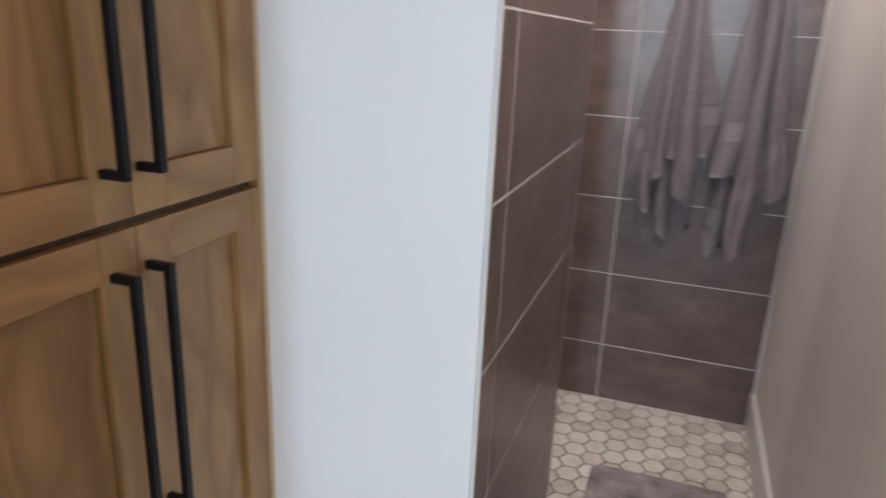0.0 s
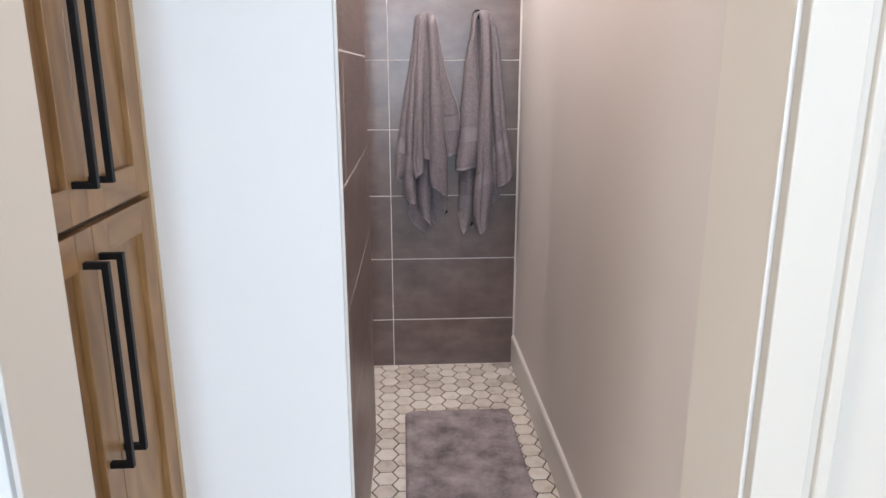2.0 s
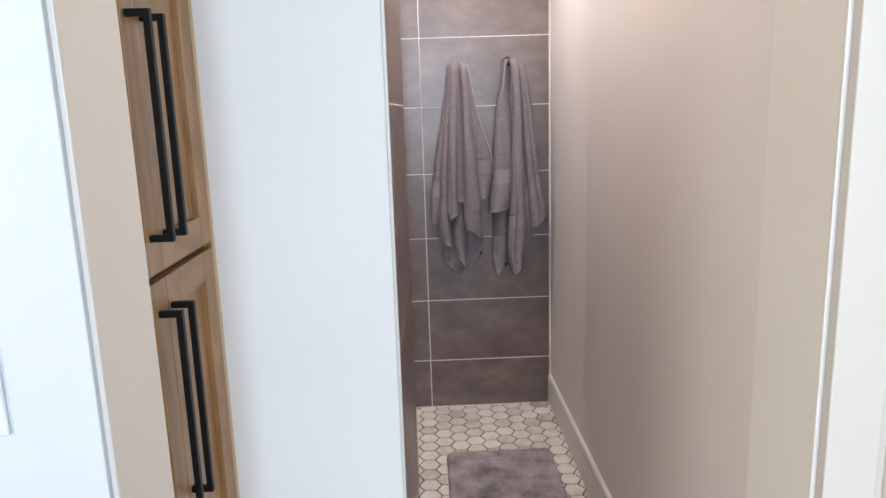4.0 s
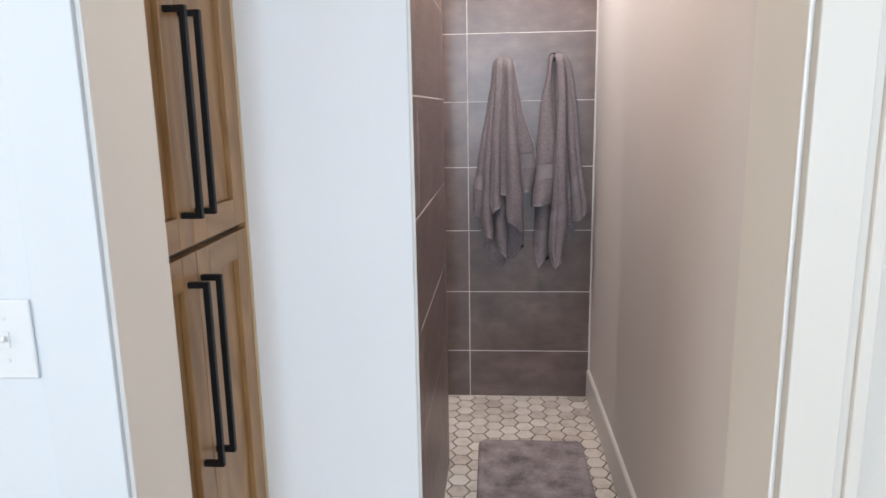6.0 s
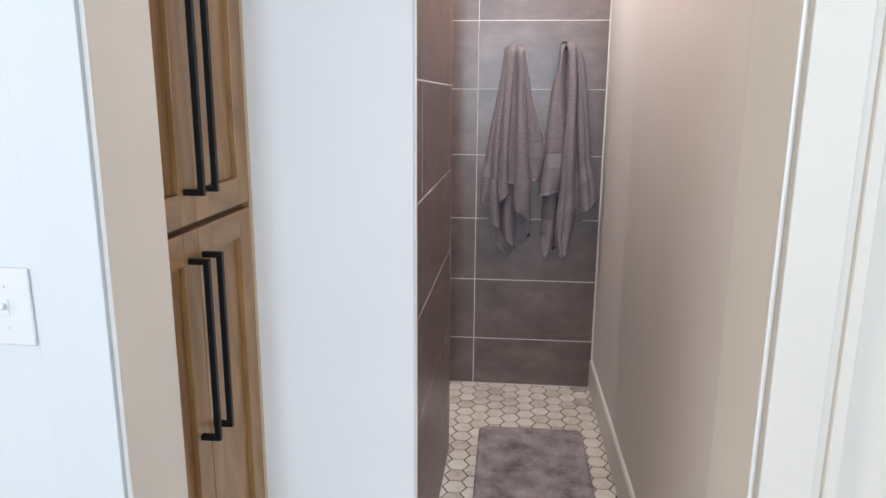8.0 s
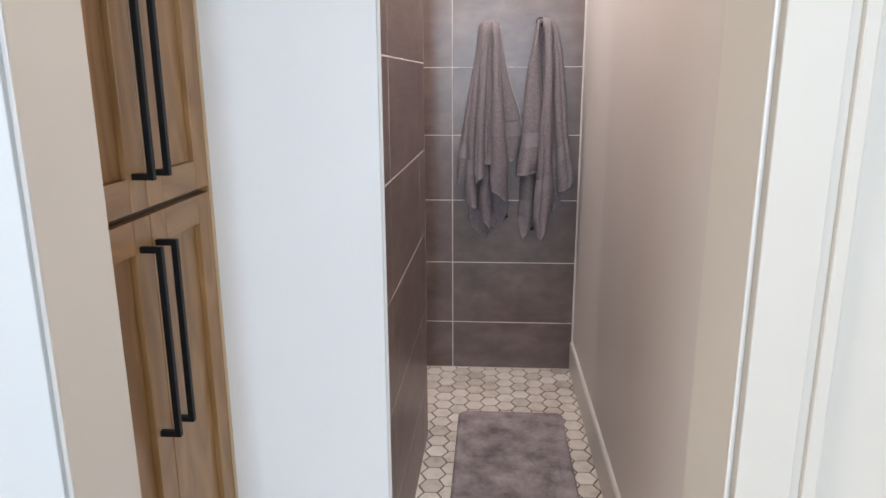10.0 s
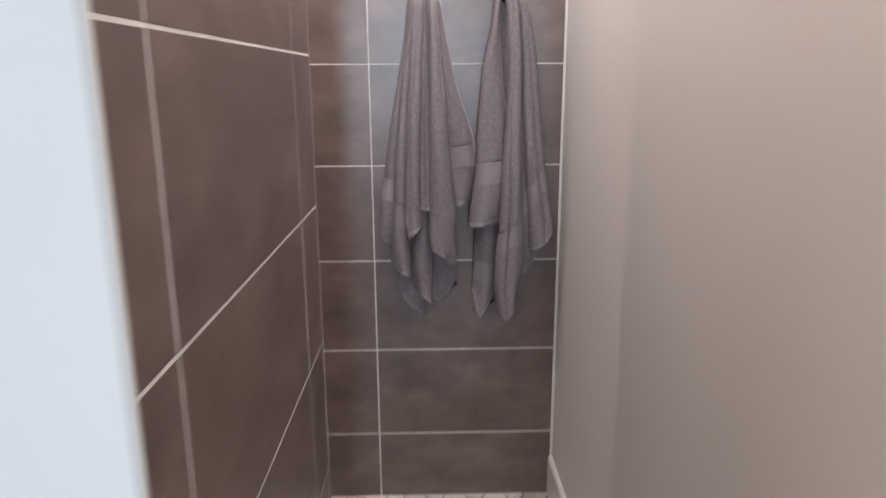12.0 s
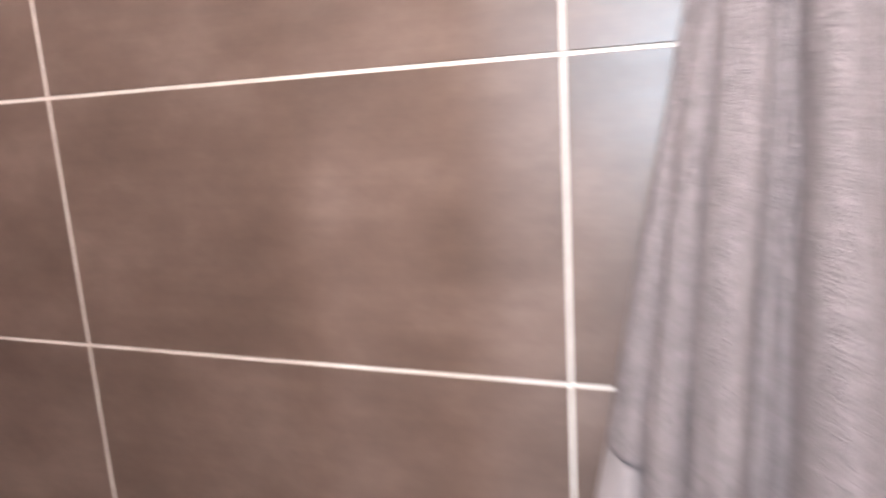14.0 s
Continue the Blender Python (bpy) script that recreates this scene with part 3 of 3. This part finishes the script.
towel_a = towel((-0.085, BACK - 0.03, 0.66), "grey terry bath towel draped in folds from a hook", s1)
s2 = []
fold(s2, [(1.644, 0.181), (1.342, 0.196), (1.071, 0.206), (0.815, 0.217)],
     [(1.644, 0.213), (1.342, 0.246), (1.071, 0.268), (0.905, 0.282)],
     [(0.00, 0.804), (0.42, 0.835), (1.00, 0.905)], 0.014, 0.008, 0.7, 1.4, None)
fold(s2, [(1.655, 0.127), (1.409, 0.129), (1.143, 0.122), (0.970, 0.120)],
     [(1.655, 0.162), (1.409, 0.169), (1.143, 0.169), (0.970, 0.165)],
     [(0.00, 0.873), (0.54, 0.869), (1.00, 0.868)], 0.016, 0.008, 1.0, 0.6, None)
fold(s2, [(1.641, 0.121), (1.343, 0.098), (1.075, 0.076), (0.784, 0.059)],
     [(1.641, 0.134), (1.343, 0.134), (1.075, 0.127), (0.753, 0.127)],
     [(0.00, 0.767), (0.14, 0.707), (0.29, 0.676), (0.65, 0.714), (1.00, 0.753)], 0.026, 0.022, 0.7, 0.3, (0.800, 0.784))
fold(s2, [(1.651, 0.166), (1.409, 0.178), (1.214, 0.186), (1.007, 0.195), (0.873, 0.204)],
     [(1.651, 0.189), (1.597, 0.211), (1.543, 0.225), (1.441, 0.239), (1.311, 0.254), (1.162, 0.269), (1.007, 0.294), (0.943, 0.295)],
     [(0.00, 0.871), (0.35, 0.890), (0.85, 0.921), (1.00, 0.954)], 0.034, 0.030, 1.7, 2.2, (0.992, 1.088))
fold(s2, [(1.650, 0.125), (1.555, 0.112), (1.501, 0.100), (1.421, 0.086), (1.312, 0.076), (1.182, 0.067), (1.121, 0.064), (1.009, 0.050), (0.974, 0.047)],
     [(1.650, 0.136), (1.590, 0.129), (1.441, 0.135), (1.292, 0.151), (1.189, 0.156), (1.079, 0.156), (0.984, 0.155)],
     [(0.00, 0.968), (0.47, 0.978), (1.00, 0.989)], 0.044, 0.026, 0.8, 0.5, (1.095, 1.109), True)
fold(s2, [(1.646, 0.146), (1.587, 0.153), (1.440, 0.159), (1.294, 0.152), (1.186, 0.144), (1.050, 0.142), (0.981, 0.138), (0.884, 0.128), (0.780, 0.125), (0.719, 0.134)],
     [(1.646, 0.179), (1.587, 0.183), (1.408, 0.190), (1.218, 0.194), (1.015, 0.200), (0.877, 0.205), (0.734, 0.181)],
     [(0.00, 0.721), (0.21, 0.698), (0.45, 0.685), (1.00, 0.734)], 0.066, 0.034, 1.2, 2.6, (0.891, 0.941))
towel_b = towel((0.166, BACK - 0.03, 0.66), "grey terry bath towel hanging beside the painted wall", s2)


def towel_label(owner, x, y, z, lean):
    bm = box(x - 0.009, y - 0.0008, z - 0.011, x + 0.009, y + 0.0008, z + 0.011, 0.0004, 1)
    bmesh.ops.rotate(bm, verts=bm.verts, cent=(x, y, z), matrix=Matrix.Rotation(radians(lean), 3, "Y"))
    part("sewn_label", bm, M_BLACK, owner, "small black sewn label")


towel_label(towel_a, -0.000, BACK - 0.012, 0.771, -40)
towel_label(towel_b, 0.120, BACK - 0.012, 0.713, -40)


# ---- bath mat ----
def mat_mesh(x0, x1, y0, y1):
    bm = bmesh.new()
    nx, ny, rad = 132, 200, 0.035
    cx, cy, hx, hy = (x0 + x1) / 2, (y0 + y1) / 2, (x1 - x0) / 2, (y1 - y0) / 2
    rows = []
    for j in range(ny + 1):
        row = []
        for i in range(nx + 1):
            u, v = 2 * i / nx - 1, 2 * j / ny - 1
            x, y = u * hx, v * hy
            ex, ey = max(0, abs(x) - hx + rad), max(0, abs(y) - hy + rad)
            r = math.hypot(ex, ey)
            if ex > 0 and ey > 0 and r > rad:
                x -= math.copysign(ex * (1 - rad / r), x)
                y -= math.copysign(ey * (1 - rad / r), y)
                r = rad
            edge = min(1.0, max(0.0, (rad - r) / 0.018))
            h = 0.003 + 0.016 * math.sqrt(1 - (1 - edge) ** 2)
            h += edge * (0.003 * noise.noise((x * 22, y * 22, 0.3)) + 0.0028 * noise.noise((x * 90, y * 90, 4.0)) + 0.002 * noise.noise((x * 240, y * 240, 9.0)))
            row.append(bm.verts.new((cx + x, cy + y, max(0.002, h))))
        rows.append(row)
    for j in range(ny):
        for i in range(nx):
            bm.faces.new((rows[j][i], rows[j][i + 1], rows[j + 1][i + 1], rows[j + 1][i]))
    rim = rows[0] + [r[-1] for r in rows[1:]] + rows[-1][-2::-1] + [r[0] for r in rows[-2:0:-1]]
    low = [bm.verts.new((v.co.x, v.co.y, 0.0)) for v in rim]
    for k in range(len(rim)):
        bm.faces.new((rim[k], low[k], low[(k + 1) % len(rim)], rim[(k + 1) % len(rim)]))
    bmesh.ops.recalc_face_normals(bm, faces=bm.faces)
    return bm


tagged(part("bath_mat", mat_mesh(-0.198, 0.243, 1.27, 1.955), M_PILE, None, "", True), "plush grey bath mat lying on the hexagon tiles", "bath mat")


# ---- wall tiles ----
TILE_SHAPES = {}


def tile_mesh(w, h, t=0.006, c=0.0006):
    """Tile in the x, z plane, its face towards -y, with a small chamfer; shared between alike tiles."""
    key = (round(w, 4), round(h, 4))
    if key not in TILE_SHAPES:
        bm = bmesh.new()
        rings = []
        for y, k in ((t, 0), (c, 0), (0, c)):
            rings.append([bm.verts.new((sx * (w / 2 - k), y, sz * (h / 2 - k))) for sx, sz in ((-1, -1), (1, -1), (1, 1), (-1, 1))])
        for a in range(2):
            for k in range(4):
                bm.faces.new((rings[a][k], rings[a][(k + 1) % 4], rings[a + 1][(k + 1) % 4], rings[a + 1][k]))
        bm.faces.new(rings[2])
        bmesh.ops.recalc_face_normals(bm, faces=bm.faces)
        me = bpy.data.meshes.new("tile")
        bm.to_mesh(me)
        bm.free()
        me.materials.append(M_TILE)
        TILE_SHAPES[key] = me
    return TILE_SHAPES[key]


GAP = 0.0040
ROWS_Z = [0.0] + [0.2385 + 0.3022 * k for k in range(8)]
ROWS_Z = [z for z in ROWS_Z if z < CEIL - 0.05] + [CEIL]


def lay(parent, cols, turn, place):
    """Tiles between the column lines and the row lines; place(along, z) gives the world point."""
    for a, b in zip(cols, cols[1:]):
        for z0, z1 in zip(ROWS_Z, ROWS_Z[1:]):
            ob = new("tile", tile_mesh(b - a - GAP, z1 - z0 - GAP))
            ob.parent = parent
            jig = random.uniform(-0.0003, 0.0003)
            ob.matrix_local = Matrix.Translation(place((a + b) / 2, (z0 + z1) / 2, jig)) @ Matrix.Rotation(turn, 4, "Z")


lay(wall_back, [END, -1.456, -0.853, -0.250, RIGHT - 0.006], 0, lambda a, z, j: (a, BACK + j, z))
SKEW = 0.0115  # the flank leans this far into the passage at its far end
LEAN = SKEW / (FAR - NEAR)
lay(wall_partition, [NEAR + 0.004, 0.950, 1.585, FAR - 0.003], radians(90) - math.atan(LEAN), lambda a, z, j: (LEFT + LEAN * (a - NEAR) + j, a, z + 0.004))


def flank(off0, off1, y0, y1):
    bm = box(0, y0, 0, 1, y1, CEIL)
    for v in bm.verts:
        v.co.x = LEFT + LEAN * (v.co.y - NEAR) + (off0 if v.co.x < 0.5 else off1)
    return bm


part("grout_bed", flank(-0.012, -0.0003, NEAR + 0.002, FAR - 0.001), M_GROUT, wall_partition, "pale grout between the tiles")

# ---- hexagon floor ----
R = 0.0456
HEXR = R - 0.0034


def hex_rings(cx, cy, bm):
    lo = [bm.verts.new((cx + HEXR * math.cos(k * math.pi / 3), cy + HEXR * math.sin(k * math.pi / 3), -0.004)) for k in range(6)]
    md = [bm.verts.new((cx + HEXR * math.cos(k * math.pi / 3), cy + HEXR * math.sin(k * math.pi / 3), -0.0008)) for k in range(6)]
    hi = [bm.verts.new((cx + (HEXR - 0.001) * math.cos(k * math.pi / 3), cy + (HEXR - 0.001) * math.sin(k * math.pi / 3), 0.0)) for k in range(6)]
    for k in range(6):
        bm.faces.new((lo[k], lo[(k + 1) % 6], md[(k + 1) % 6], md[k]))
        bm.faces.new((md[k], md[(k + 1) % 6], hi[(k + 1) % 6], hi[k]))
    bm.faces.new(hi)


bm = bmesh.new()
hex_rings(0, 0, bm)
HEX = bpy.data.meshes.new("hex_tile")
bm.to_mesh(HEX)
bm.free()
HEX.materials.append(M_HEX)
PHX, PHY = -0.2005, 2.154
rest = bmesh.new()
step_x, step_y = 1.5 * R, math.sqrt(3) * R
for i in range(-40, 20):
    for j in range(-40, 30):
        cx, cy = PHX + i * step_x, PHY + (j + 0.5 * (i % 2)) * step_y
        if not (END + 0.05 < cx < RIGHT + 0.02 and 0.13 < cy < BACK + 0.03):
            continue
        if cy < FAR + 0.03 and cx < LEFT - 0.03 and cy > NEAR - 0.03:
            continue
        if cy <= NEAR and cx < -0.70:
            continue
        if cx > LEFT - 0.08 and cy > 1.0:
            ob = new("hex_tile", HEX)
            ob.parent = floor
            ob.location = (cx, cy, random.uniform(-0.0004, 0.0004))
        else:
            hex_rings(cx, cy, rest)
tagged(part("hex_tiles_beyond", rest, M_HEX, floor), "cream marble hexagon mosaic tiles", kind="stuff")
